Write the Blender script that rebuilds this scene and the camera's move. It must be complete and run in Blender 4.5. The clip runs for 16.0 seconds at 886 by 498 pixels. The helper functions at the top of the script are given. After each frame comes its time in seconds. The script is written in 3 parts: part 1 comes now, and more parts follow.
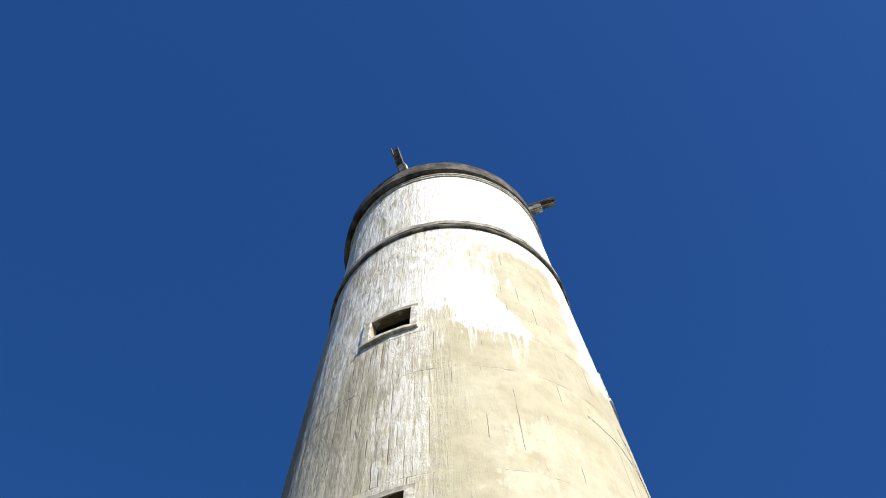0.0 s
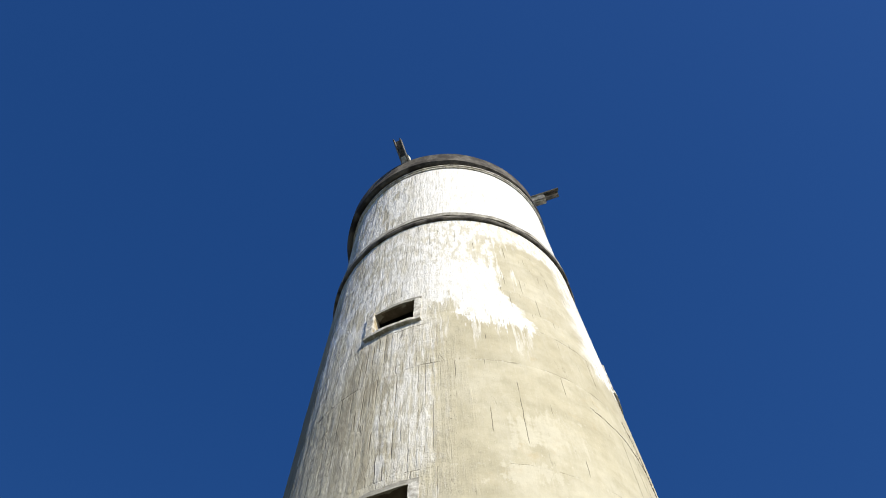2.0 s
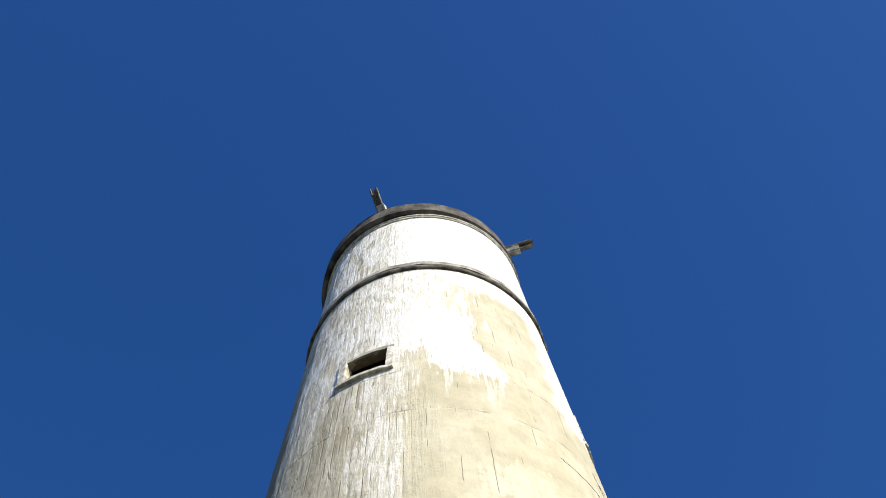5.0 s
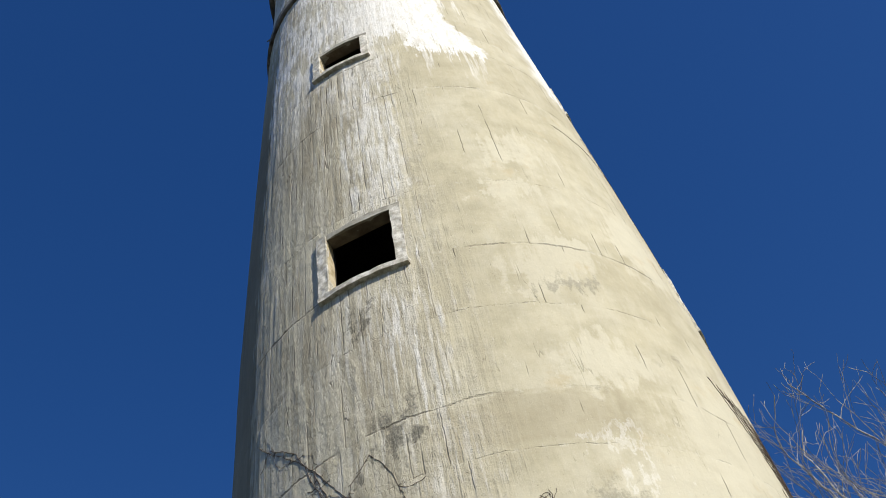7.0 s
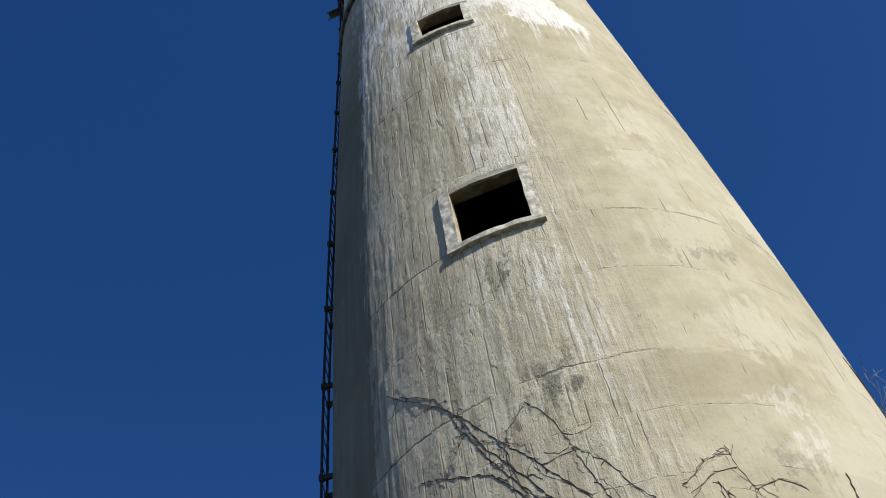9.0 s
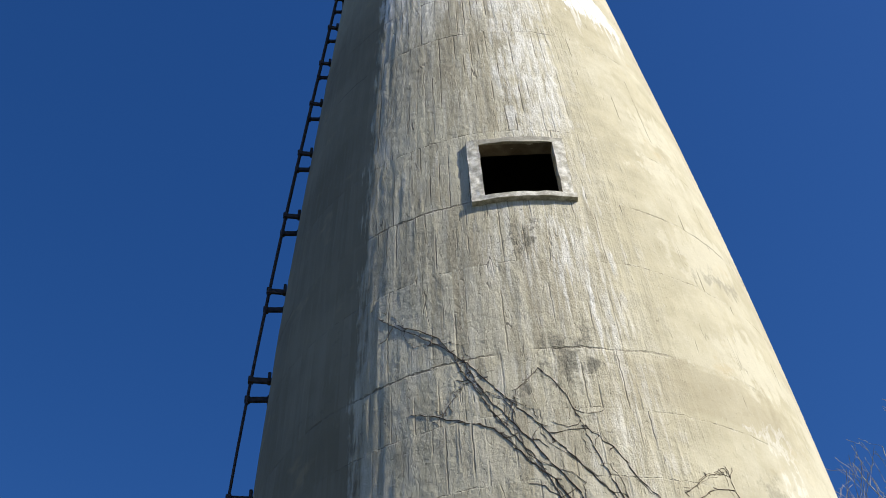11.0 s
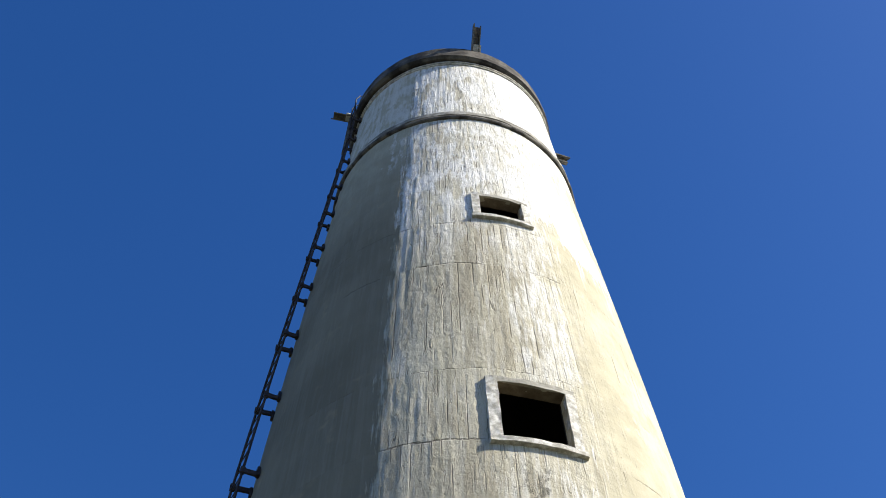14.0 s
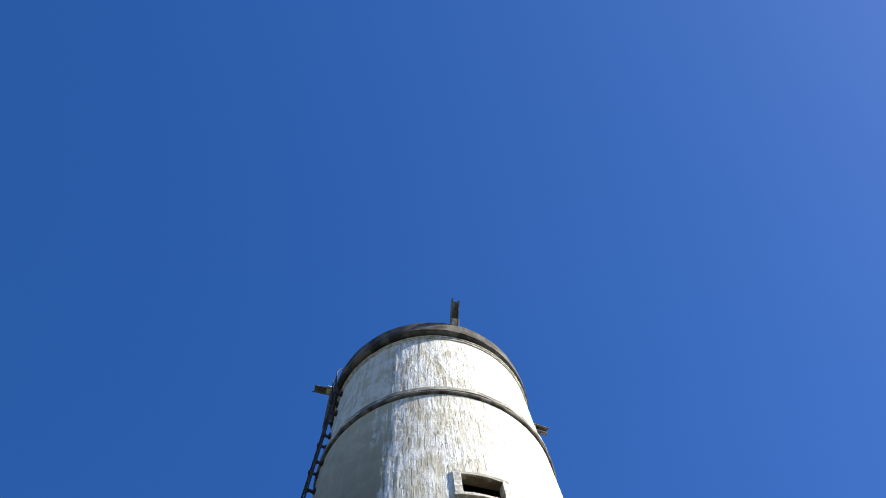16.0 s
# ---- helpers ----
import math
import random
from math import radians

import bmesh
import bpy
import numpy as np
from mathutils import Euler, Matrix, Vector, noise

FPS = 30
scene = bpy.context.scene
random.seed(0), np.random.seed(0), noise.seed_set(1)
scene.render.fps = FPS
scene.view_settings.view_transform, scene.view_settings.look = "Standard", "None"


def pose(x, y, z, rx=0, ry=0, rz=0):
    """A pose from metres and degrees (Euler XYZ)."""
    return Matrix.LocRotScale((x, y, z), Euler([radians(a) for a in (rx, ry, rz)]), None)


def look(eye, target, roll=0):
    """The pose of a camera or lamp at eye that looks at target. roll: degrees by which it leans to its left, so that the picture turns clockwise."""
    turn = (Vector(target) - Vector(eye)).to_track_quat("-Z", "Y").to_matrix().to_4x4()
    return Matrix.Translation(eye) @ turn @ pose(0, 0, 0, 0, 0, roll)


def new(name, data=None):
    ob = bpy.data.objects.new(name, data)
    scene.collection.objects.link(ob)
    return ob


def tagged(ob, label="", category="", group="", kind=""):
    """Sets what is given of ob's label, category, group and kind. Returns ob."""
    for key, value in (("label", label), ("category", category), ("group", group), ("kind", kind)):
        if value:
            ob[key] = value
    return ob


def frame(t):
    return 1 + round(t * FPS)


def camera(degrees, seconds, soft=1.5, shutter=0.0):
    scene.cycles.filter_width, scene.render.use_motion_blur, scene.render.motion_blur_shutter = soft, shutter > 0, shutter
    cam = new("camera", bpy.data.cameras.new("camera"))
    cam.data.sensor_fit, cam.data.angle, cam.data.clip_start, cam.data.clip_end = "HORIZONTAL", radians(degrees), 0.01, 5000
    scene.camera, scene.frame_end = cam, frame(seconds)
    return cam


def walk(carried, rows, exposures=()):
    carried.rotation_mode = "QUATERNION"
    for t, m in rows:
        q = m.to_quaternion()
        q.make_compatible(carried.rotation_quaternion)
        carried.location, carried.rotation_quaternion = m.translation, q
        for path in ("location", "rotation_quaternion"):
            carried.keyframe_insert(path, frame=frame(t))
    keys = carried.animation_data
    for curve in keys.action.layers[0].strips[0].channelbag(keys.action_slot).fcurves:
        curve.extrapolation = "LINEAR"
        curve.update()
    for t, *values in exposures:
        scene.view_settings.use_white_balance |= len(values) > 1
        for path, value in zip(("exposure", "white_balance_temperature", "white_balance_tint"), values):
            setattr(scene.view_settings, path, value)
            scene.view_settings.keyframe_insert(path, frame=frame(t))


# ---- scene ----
cam = camera(40.43, 16.0, soft=0.95)
walk(cam, [
    (0.0, pose(5.333, -13.569, 1.519, 151.774, 1.610, 24.734)),
    (0.5, pose(5.286, -13.496, 1.500, 148.959, 1.106, 24.173)),
    (1.0, pose(5.283, -13.496, 1.510, 147.306, 0.662, 24.044)),
    (1.5, pose(5.345, -13.562, 1.546, 147.855, 0.991, 24.339)),
    (2.0, pose(5.349, -13.588, 1.603, 151.271, 1.559, 24.991)),
    (2.5, pose(5.306, -13.608, 1.611, 154.709, 2.719, 26.769)),
    (3.0, pose(5.289, -13.600, 1.579, 156.715, 2.830, 27.953)),
    (3.2, pose(5.289, -13.597, 1.567, 157.376, 2.987, 28.789)),
    (5.3, pose(5.419, -13.528, 1.483, 152.518, 2.268, 23.442)),
    (5.5, pose(5.357, -13.503, 1.445, 151.682, 2.936, 24.351)),
    (6.0, pose(5.026, -13.467, 1.392, 148.458, 3.116, 23.763)),
    (6.5, pose(4.542, -13.501, 1.455, 144.692, 6.810, 25.513)),
    (7.0, pose(3.977, -13.418, 1.424, 140.785, 8.776, 26.516)),
    (7.5, pose(3.362, -13.294, 1.433, 141.404, 12.792, 30.516)),
    (8.0, pose(2.701, -13.371, 1.439, 140.528, 7.262, 22.775)),
    (8.5, pose(2.045, -13.562, 1.583, 140.831, 5.763, 18.904)),
    (9.0, pose(1.245, -13.631, 1.483, 141.072, 8.001, 21.027)),
    (9.2, pose(0.936, -13.643, 1.485, 140.920, 9.533, 22.696)),
    (11.3, pose(-1.952, -13.623, 1.773, 138.335, 2.910, -0.481)),
    (11.5, pose(-2.228, -13.651, 1.853, 141.309, 5.061, 0.025)),
    (12.0, pose(-2.536, -13.647, 1.858, 149.503, 6.596, -1.750)),
    (12.5, pose(-3.097, -13.689, 1.682, 152.320, 5.282, -6.982)),
    (13.0, pose(-3.561, -13.933, 1.741, 149.212, 4.267, -10.116)),
    (13.5, pose(-3.860, -14.050, 1.760, 145.771, 2.593, -11.848)),
    (14.0, pose(-4.192, -14.170, 1.836, 145.867, 0.757, -14.299)),
    (14.5, pose(-4.449, -14.282, 1.892, 148.350, 0.248, -15.795)),
    (15.0, pose(-4.528, -14.475, 1.875, 152.075, 1.392, -14.005)),
    (15.5, pose(-4.516, -14.616, 1.781, 155.140, 1.043, -14.816)),
    (16.0, pose(-4.479, -14.739, 1.681, 157.866, 2.038, -14.484)),
], exposures=[
    (0.0, 0.55), (1.0, 0.42), (2.0, 0.34), (3.0, 0.58), (5.5, 0.60), (6.5, 0.37), (7.5, 0.06), (8.0, 0.01), (9.2, 0.08),
    (11.3, 0.45), (12.5, 0.62), (14.0, 0.80), (15.0, 0.90), (16.0, 1.05)])

# ---- sun and sky ----
SUN_AZ, SUN_EL = 59.5, 42.0      # azimuth measured from the tower's window face towards its east side
sun_way = Vector((math.sin(radians(SUN_AZ)) * math.cos(radians(SUN_EL)),
                  -math.cos(radians(SUN_AZ)) * math.cos(radians(SUN_EL)), math.sin(radians(SUN_EL))))
world = bpy.data.worlds.new("clear_sky")
scene.world = world
world.use_nodes = True
wn = world.node_tree.nodes
sky = wn.new("ShaderNodeTexSky")
sky.sky_type, sky.sun_disc = "NISHITA", False
sky.sun_elevation, sky.sun_rotation = radians(SUN_EL), math.atan2(sun_way.x, sun_way.y)
sky.air_density, sky.dust_density, sky.ozone_density, sky.altitude = 1.0, 1.6, 2.0, 1800
deep = wn.new("ShaderNodeHueSaturation")      # clear, dry winter air
deep.inputs["Hue"].default_value, deep.inputs["Saturation"].default_value = 0.512, 1.335
wn["Background"].inputs["Strength"].default_value = 0.100
world.node_tree.links.new(sky.outputs[0], deep.inputs["Color"])
world.node_tree.links.new(deep.outputs[0], wn["Background"].inputs["Color"])
sun_data = bpy.data.lights.new("sun", "SUN")
sun_data.energy, sun_data.angle, sun_data.color = 5.0, radians(0.53), (1.0, 0.935, 0.81)
sun = new("sun", sun_data)
sun.matrix_world = look(sun_way * 60, (0, 0, 0))


# ---- materials ----
class Nodes:
    """A short hand for building a node material."""

    def __init__(self, name):
        self.mat = bpy.data.materials.new(name)
        self.mat.use_nodes = True
        self.tree = self.mat.node_tree
        self.bsdf = self.tree.nodes["Principled BSDF"]

    def add(self, kind, **values):
        n = self.tree.nodes.new(kind)
        for key, v in values.items():
            setattr(n, key, v)
        return n

    def put(self, socket, v):
        if isinstance(v, bpy.types.NodeSocket):
            self.tree.links.new(v, socket)
        else:
            socket.default_value = v

    def math(self, op, a, b=0.0, clamp=False):
        n = self.add("ShaderNodeMath", operation=op, use_clamp=clamp)
        self.put(n.inputs[0], a)
        self.put(n.inputs[1], b)
        return n.outputs[0]

    def band(self, v, lo, hi):
        """0 below lo, 1 above hi, smooth between (lo may be the larger one)."""
        n = self.add("ShaderNodeMapRange", interpolation_type="SMOOTHSTEP")
        self.put(n.inputs["Value"], v)
        flip = lo > hi
        for key, x in zip(("From Min", "From Max", "To Min", "To Max"), (hi, lo, 1, 0) if flip else (lo, hi, 0, 1)):
            n.inputs[key].default_value = x
        return n.outputs["Result"]

    def mix(self, f, a, b):
        n = self.add("ShaderNodeMix", data_type="RGBA")
        self.put(n.inputs[0], f)
        for s, v in ((n.inputs[6], a), (n.inputs[7], b)):
            self.put(s, (*v, 1.0) if isinstance(v, tuple) and len(v) == 3 else v)
        return n.outputs[2]

    def noise(self, vec, scale, detail=4.0, rough=0.55, stretch=None):
        if stretch:
            m = self.add("ShaderNodeMapping")
            m.inputs["Scale"].default_value = stretch
            self.put(m.inputs["Vector"], vec)
            vec = m.outputs[0]
        n = self.add("ShaderNodeTexNoise")
        n.inputs["Scale"].default_value, n.inputs["Detail"].default_value = scale, detail
        n.inputs["Roughness"].default_value = rough
        self.put(n.inputs["Vector"], vec)
        return n.outputs[0]

    def bump(self, height, strength, distance, normal=None):
        n = self.add("ShaderNodeBump")
        n.inputs["Strength"].default_value, n.inputs["Distance"].default_value = strength, distance
        self.put(n.inputs["Height"], height)
        if normal:
            self.put(n.inputs["Normal"], normal)
        return n.outputs[0]

    def finish(self, colour, rough=0.85, metal=0.0, normal=None):
        self.put(self.bsdf.inputs["Base Color"], (*colour, 1.0) if isinstance(colour, tuple) and len(colour) == 3 else colour)
        self.put(self.bsdf.inputs["Roughness"], rough)
        self.put(self.bsdf.inputs["Metallic"], metal)
        self.bsdf.inputs["Specular IOR Level"].default_value = 0.25
        if normal:
            self.put(self.bsdf.inputs["Normal"], normal)
        return self.mat


# heights of the pour joints
LIFTS = [0.0, 1.5, 3.0, 4.6, 6.1, 7.6, 9.0, 9.92, 10.83, 12.4, 13.72, 15.33, 18.38, 19.84, 20.55, 21.25, 21.95, 22.65, 23.35, 24.0, 24.7, 25.5, 26.3, 27.1]
BOARD = 0.125   # width of the form boards
RU = 3.3   # metres along the wall for one radian in its map


def wall_material():
    """Board-marked cement wall with worn whitewash; the map holds (angle * RU, height)."""
    N = Nodes("weathered_whitewashed_concrete")
    uv = N.add("ShaderNodeUVMap", uv_map="wall_map").outputs[0]
    sep = N.add("ShaderNodeSeparateXYZ")
    N.put(sep.inputs[0], uv)
    ang = N.math("MULTIPLY", sep.outputs[0], 180 / math.pi / RU)   # degrees round the tower
    z = sep.outputs[1]
    mul, add_, sub = (lambda a, b: N.math("MULTIPLY", a, b)), (lambda a, b: N.math("ADD", a, b)), (lambda a, b: N.math("SUBTRACT", a, b))
    inv = lambda a: sub(1.0, a)
    big = N.noise(uv, 0.45, 3)
    mid = N.noise(uv, 2.2, 5, 0.6)
    fine = N.noise(uv, 30, 6, 0.7)
    streak = N.noise(uv, 1.0, 5, 0.62, (6.0, 0.40, 1))
    streak2 = N.noise(uv, 1.0, 5, 0.65, (14.0, 1.0, 1))
    drip = N.noise(uv, 1.0, 5, 0.7, (21.0, 2.2, 1))
    grain = N.noise(uv, 1.0, 5, 0.7, (60.0, 6.0, 1))
    flakes = N.noise(uv, 1.0, 6, 0.68, (8.0, 2.6, 1))
    wob = mul(sub(mid, 0.5), 14)
    ang_w = add_(ang, wob)
    ang_r = add_(ang, add_(mul(sub(mid, 0.5), 26), mul(sub(streak, 0.5), 26)))
    z_w = add_(z, add_(mul(sub(streak, 0.5), 5.5), mul(sub(drip, 0.5), 3.4)))
    z_s = add_(z, add_(mul(sub(mid, 0.5), 1.2), mul(sub(flakes, 0.5), 1.4)))
    z_m = add_(z, mul(sub(mid, 0.5), 0.9))

    def spot(a0, z0, da, dz):
        """A soft, ragged patch at that place of the wall."""
        x, y = mul(sub(ang_r, a0), 1 / da), mul(sub(z_s, z0), 1 / dz)
        return N.band(add_(mul(x, x), mul(y, y)), 1.5, 0.35)

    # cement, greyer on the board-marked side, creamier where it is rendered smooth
    flank = N.band(add_(ang, add_(mul(sub(mid, 0.5), 6), mul(sub(streak2, 0.5), 13))), -34, -36.5)      # the plain, rendered side, with shade painted into its colour
    rendered = N.math("MAXIMUM", N.band(ang_r, 3, 26), mul(flank, 0.85))
    boards = inv(rendered)
    cement = N.mix(N.band(big, 0.35, 0.65), (0.41, 0.375, 0.28), (0.50, 0.465, 0.35))
    cream = N.mix(N.band(mid, 0.3, 0.7), (0.40, 0.365, 0.255), (0.50, 0.46, 0.33))
    colour = N.mix(rendered, cement, cream)
    # shade put into the paint: darker cement on the flank, fading out upwards
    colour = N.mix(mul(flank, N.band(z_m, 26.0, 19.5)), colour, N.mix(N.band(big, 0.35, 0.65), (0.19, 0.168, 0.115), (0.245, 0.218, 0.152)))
    pale = mul(N.band(N.noise(uv, 0.8, 6, 0.68, (1.5, 0.62, 1)), 0.40, 0.72), mul(rendered, inv(flank)))
    for place in ((44, 16.3, 9, 0.55), (42, 13.55, 8, 0.35), (36, 15.1, 6, 0.3), (66, 10.3, 14, 1.1), (70, 14.5, 10, 1.0), (37, 13.1, 9, 0.45), (43, 11.3, 11, 0.5), (49, 9.1, 15, 0.95)):
        pale = N.math("MAXIMUM", pale, spot(*place))
    colour = N.mix(mul(pale, 0.56), colour, (0.63, 0.60, 0.48))
    dash = mul(N.band(N.noise(uv, 1.0, 5, 0.7, (26, 6, 1)), 0.60, 0.68), mul(inv(flank), 0.35))
    colour = N.mix(dash, colour, (0.66, 0.63, 0.52))
    warm = mul(N.band(N.noise(uv, 1.3, 4, 0.6), 0.6, 0.72), rendered)
    colour = N.mix(mul(warm, 0.35), colour, (0.46, 0.36, 0.20))
    # single boards, each with its own tone
    lift = None
    for level in LIFTS[4:]:
        g = N.math("GREATER_THAN", z, level)
        lift = g if lift is None else add_(lift, g)
    lift = add_(lift, 4.0)
    jag = mul(sub(N.noise(uv, 1.0, 3, 0.6, (7.0, 5.0, 1)), 0.5), 0.03)
    along = add_(mul(add_(sep.outputs[0], jag), 1 / BOARD), mul(lift, 3.37))
    index = N.math("FLOOR", along)
    across = N.math("FRACT", along)
    key = N.add("ShaderNodeCombineXYZ")
    N.put(key.inputs[0], index)
    N.put(key.inputs[1], lift)
    dice = N.add("ShaderNodeTexWhiteNoise", noise_dimensions="2D")
    N.put(dice.inputs["Vector"], key.outputs[0])
    tone = dice.outputs["Value"]
    colour = N.mix(mul(mul(N.band(tone, 0.5, 1.0), boards), 0.45), colour, (0.55, 0.52, 0.42))
    colour = N.mix(mul(mul(N.band(tone, 0.45, 0.0), boards), 0.42), colour, (0.25, 0.22, 0.155))
    course = N.add("ShaderNodeTexWhiteNoise", noise_dimensions="1D")
    N.put(course.inputs["W"], lift)
    colour = N.mix(mul(mul(N.band(course.outputs["Value"], 0.45, 0.9), rendered), mul(inv(flank), 0.22)), colour, (0.34, 0.30, 0.20))
    damp = mul(mul(N.band(z_m, 9.95, 10.1), N.band(z_m, 10.85, 10.7)), mul(N.band(ang_r, 8, 14), N.band(ang_r, 50, 38)))
    colour = N.mix(mul(damp, 0.40), colour, (0.31, 0.27, 0.18))
    # lime and grime running down
    lime = mul(N.band(streak2, 0.50, 0.64), add_(mul(boards, 0.38), mul(inv(flank), 0.08)))
    lime = N.math("MAXIMUM", lime, mul(mul(N.band(streak, 0.50, 0.64), boards), 0.35))
    colour = N.mix(lime, colour, (0.57, 0.545, 0.46))
    grime = mul(N.band(streak2, 0.46, 0.30), add_(mul(boards, 0.37), mul(inv(flank), 0.07)))
    colour = N.mix(grime, colour, (0.20, 0.182, 0.14))
    tick = mul(N.band(drip, 0.40, 0.31), add_(mul(boards, 0.38), mul(inv(flank), 0.05)))
    colour = N.mix(tick, colour, (0.15, 0.137, 0.105))
    # whitewash: solid towards the sunny side of the top, worn to runs elsewhere
    streaky = N.band(ang_r, 20, 4)
    z_v = add_(z, add_(mul(sub(streak, 0.5), 2.2), add_(mul(sub(drip, 0.5), 1.8), mul(sub(mid, 0.5), 0.8))))
    edge_z = sub(20.65, mul(N.band(ang_w, 21, 27), 0.85))
    upper = add_(mul(N.band(sub(z_v, edge_z), -0.12, 0.10), inv(streaky)), mul(mul(N.band(z_w, 18.0, 21.8), 0.95), streaky))
    upper = mul(upper, inv(mul(mul(flank, N.band(z, 24.72, 24.68)), inv(mul(spot(-41, 23.6, 3.5, 0.9), 0.6)))))
    left_edge = sub(ang_w, mul(N.band(z, 21.3, 19.9), 10))
    bare = mul(mul(N.band(left_edge, 37.5, 40), N.band(ang_w, 78, 68)), N.band(z_m, 23.9, 23.6))
    bare = N.math("MAXIMUM", bare, mul(spot(33, 23.1, 3.6, 0.75), 0.8))
    blotch = N.noise(uv, 1.0, 5, 0.6, (2.4, 1.2, 1))
    worn_amount = add_(mul(streak, 0.40), add_(mul(streak2, 0.12), add_(mul(flakes, 0.28), mul(blotch, 0.75))))
    worn = mul(N.band(ang_w, 16, -10), N.band(worn_amount, 0.80, 0.70))
    white = mul(mul(upper, inv(mul(bare, 0.96))), inv(mul(worn, 0.9)))
    run = mul(mul(N.band(ang_r, -3, 4), N.band(ang_r, 16, 8)), N.band(z_w, 13.6, 16.6))
    run = mul(run, N.band(add_(mul(streak2, 0.7), mul(drip, 0.3)), 0.40, 0.54))
    under = mul(mul(mul(N.band(ang_w, -14, -8), N.band(ang_w, 16, 10)), N.band(z_w, 13.7, 13.3)), N.band(z_w, 10.5, 12.6))
    run = N.math("MAXIMUM", run, mul(mul(under, N.band(streak2, 0.46, 0.60)), 0.45))
    foot_run = mul(mul(N.band(ang_r, 5, 9), N.band(ang_r, 18, 12)), N.band(z, 13.6, 12.8))
    run = N.math("MAXIMUM", run, mul(mul(foot_run, N.band(streak2, 0.46, 0.60)), 0.45))
    sway = N.add("ShaderNodeVectorMath", operation="ADD")
    N.put(sway.inputs[0], uv)
    push = N.add("ShaderNodeCombineXYZ")
    N.put(push.inputs[0], mul(sub(N.noise(uv, 1.0, 3, 0.6, (2.0, 2.2, 1)), 0.5), 0.09))
    N.put(sway.inputs[1], push.outputs[0])
    trickle = N.noise(sway.outputs[0], 1.0, 3, 0.55, (11.0, 0.6, 1))
    thin_run = N.band(trickle, 0.53, 0.63)
    zone = mul(mul(N.band(ang_w, -2, 4), N.band(ang_w, 18, 11)), N.band(z_w, 9.0, 12.5))
    zone = N.math("MAXIMUM", zone, mul(mul(N.band(ang_w, 10, 18), N.band(ang_w, 50, 44)), N.band(z_v, 18.7, 19.8)))
    zone = N.math("MAXIMUM", zone, mul(mul(N.band(ang_w, -36, -30), N.band(ang_w, 6, 0)), mul(N.band(z_w, 18.6, 21.5), 0.9)))
    zone = N.math("MAXIMUM", zone, mul(boards, mul(N.band(big, 0.45, 0.6), 0.45)))
    run = N.math("MAXIMUM", run, mul(mul(thin_run, zone), mul(inv(flank), 1.05)))
    dirty = mul(mul(N.band(z_s, 22.1, 22.8), N.band(z, 24.62, 24.55)), mul(N.band(flakes, 0.44, 0.58), 0.55))
    white = mul(white, inv(dirty))
    # whitewash greyed on the drum's flank, its shade put into the colour
    white = mul(white, inv(mul(mul(flank, N.band(z, 24.7, 24.8)), 0.45)))
    white = N.math("MAXIMUM", white, mul(run, 0.68))
    for place in ((38, 10.08, 4.5, 0.12), (42, 9.6, 1.5, 0.45), (60, 7.9, 12, 0.35)):
        white = N.math("MAXIMUM", white, mul(mul(spot(*place), N.band(flakes, 0.36, 0.56)), 0.42))
    flake = N.band(add_(mul(fine, 0.7), mul(flakes, 1.0)), 0.86, 0.96)
    white = mul(white, inv(mul(flake, 0.38)))
    wash = N.mix(streak2, (0.82, 0.815, 0.785), (0.70, 0.695, 0.665))
    colour = N.mix(white, colour, wash)
    # sooty lichen
    soot = mul(N.band(N.noise(uv, 1.6, 6, 0.72), 0.60, 0.70), mul(N.band(z, 14, 11), 0.6))
    for place in ((1.8, 10.75, 5.0, 0.5), (36, 9.1, 4, 0.25), (58, 8.9, 6, 0.25), (-2, 12.9, 2.0, 0.3), (42, 12.9, 5, 0.2)):
        soot = N.math("MAXIMUM", soot, mul(spot(*place), 1.0 if place[0] < 10 else 0.55))
    soot = mul(soot, N.band(add_(mul(fine, 0.5), mul(flakes, 0.7)), 0.46, 0.66))
    colour = N.mix(mul(soot, 0.72), colour, (0.09, 0.09, 0.078))
    # upright cracks along the board seams, pits and grain
    line = N.noise(uv, 1.0, 3, 0.5, (3.4, 0.35, 1))
    line2 = N.noise(uv, 1.0, 3, 0.55, (8.5, 0.7, 3))
    patchy = N.noise(uv, 1.0, 5, 0.65, (3.0, 1.1, 1))
    crack = N.math("MAXIMUM", mul(N.band(N.math("ABSOLUTE", sub(line, 0.5)), 0.008, 0.002), N.band(patchy, 0.56, 0.66)),
                   mul(mul(N.band(N.math("ABSOLUTE", sub(line2, 0.47)), 0.008, 0.002), N.band(patchy, 0.54, 0.42)), mul(boards, 0.6)))
    crack = mul(crack, mul(add_(mul(boards, 0.55), 0.35), inv(mul(flank, 0.8))))
    rim = mul(N.math("MINIMUM", across, inv(across)), BOARD)
    spell = N.add("ShaderNodeCombineXYZ")
    N.put(spell.inputs[0], mul(N.math("FLOOR", add_(along, 0.5)), 5.37))
    N.put(spell.inputs[1], mul(z, 0.75))
    broken = N.noise(spell.outputs[0], 1.0, 2, 0.5)
    few = N.add("ShaderNodeTexWhiteNoise", noise_dimensions="1D")
    N.put(few.inputs["W"], N.math("FLOOR", add_(along, 0.5)))
    lone = mul(mul(N.band(few.outputs["Value"], 0.58, 0.60), N.band(broken, 0.54, 0.60)), 0.85)
    seam = N.math("MAXIMUM", mul(mul(N.band(rim, 0.010, 0.004), mul(N.band(broken, 0.50, 0.59), add_(mul(N.band(z, 12.0, 14.5), 0.55), 0.45))), boards), mul(N.band(rim, 0.008, 0.002), lone))
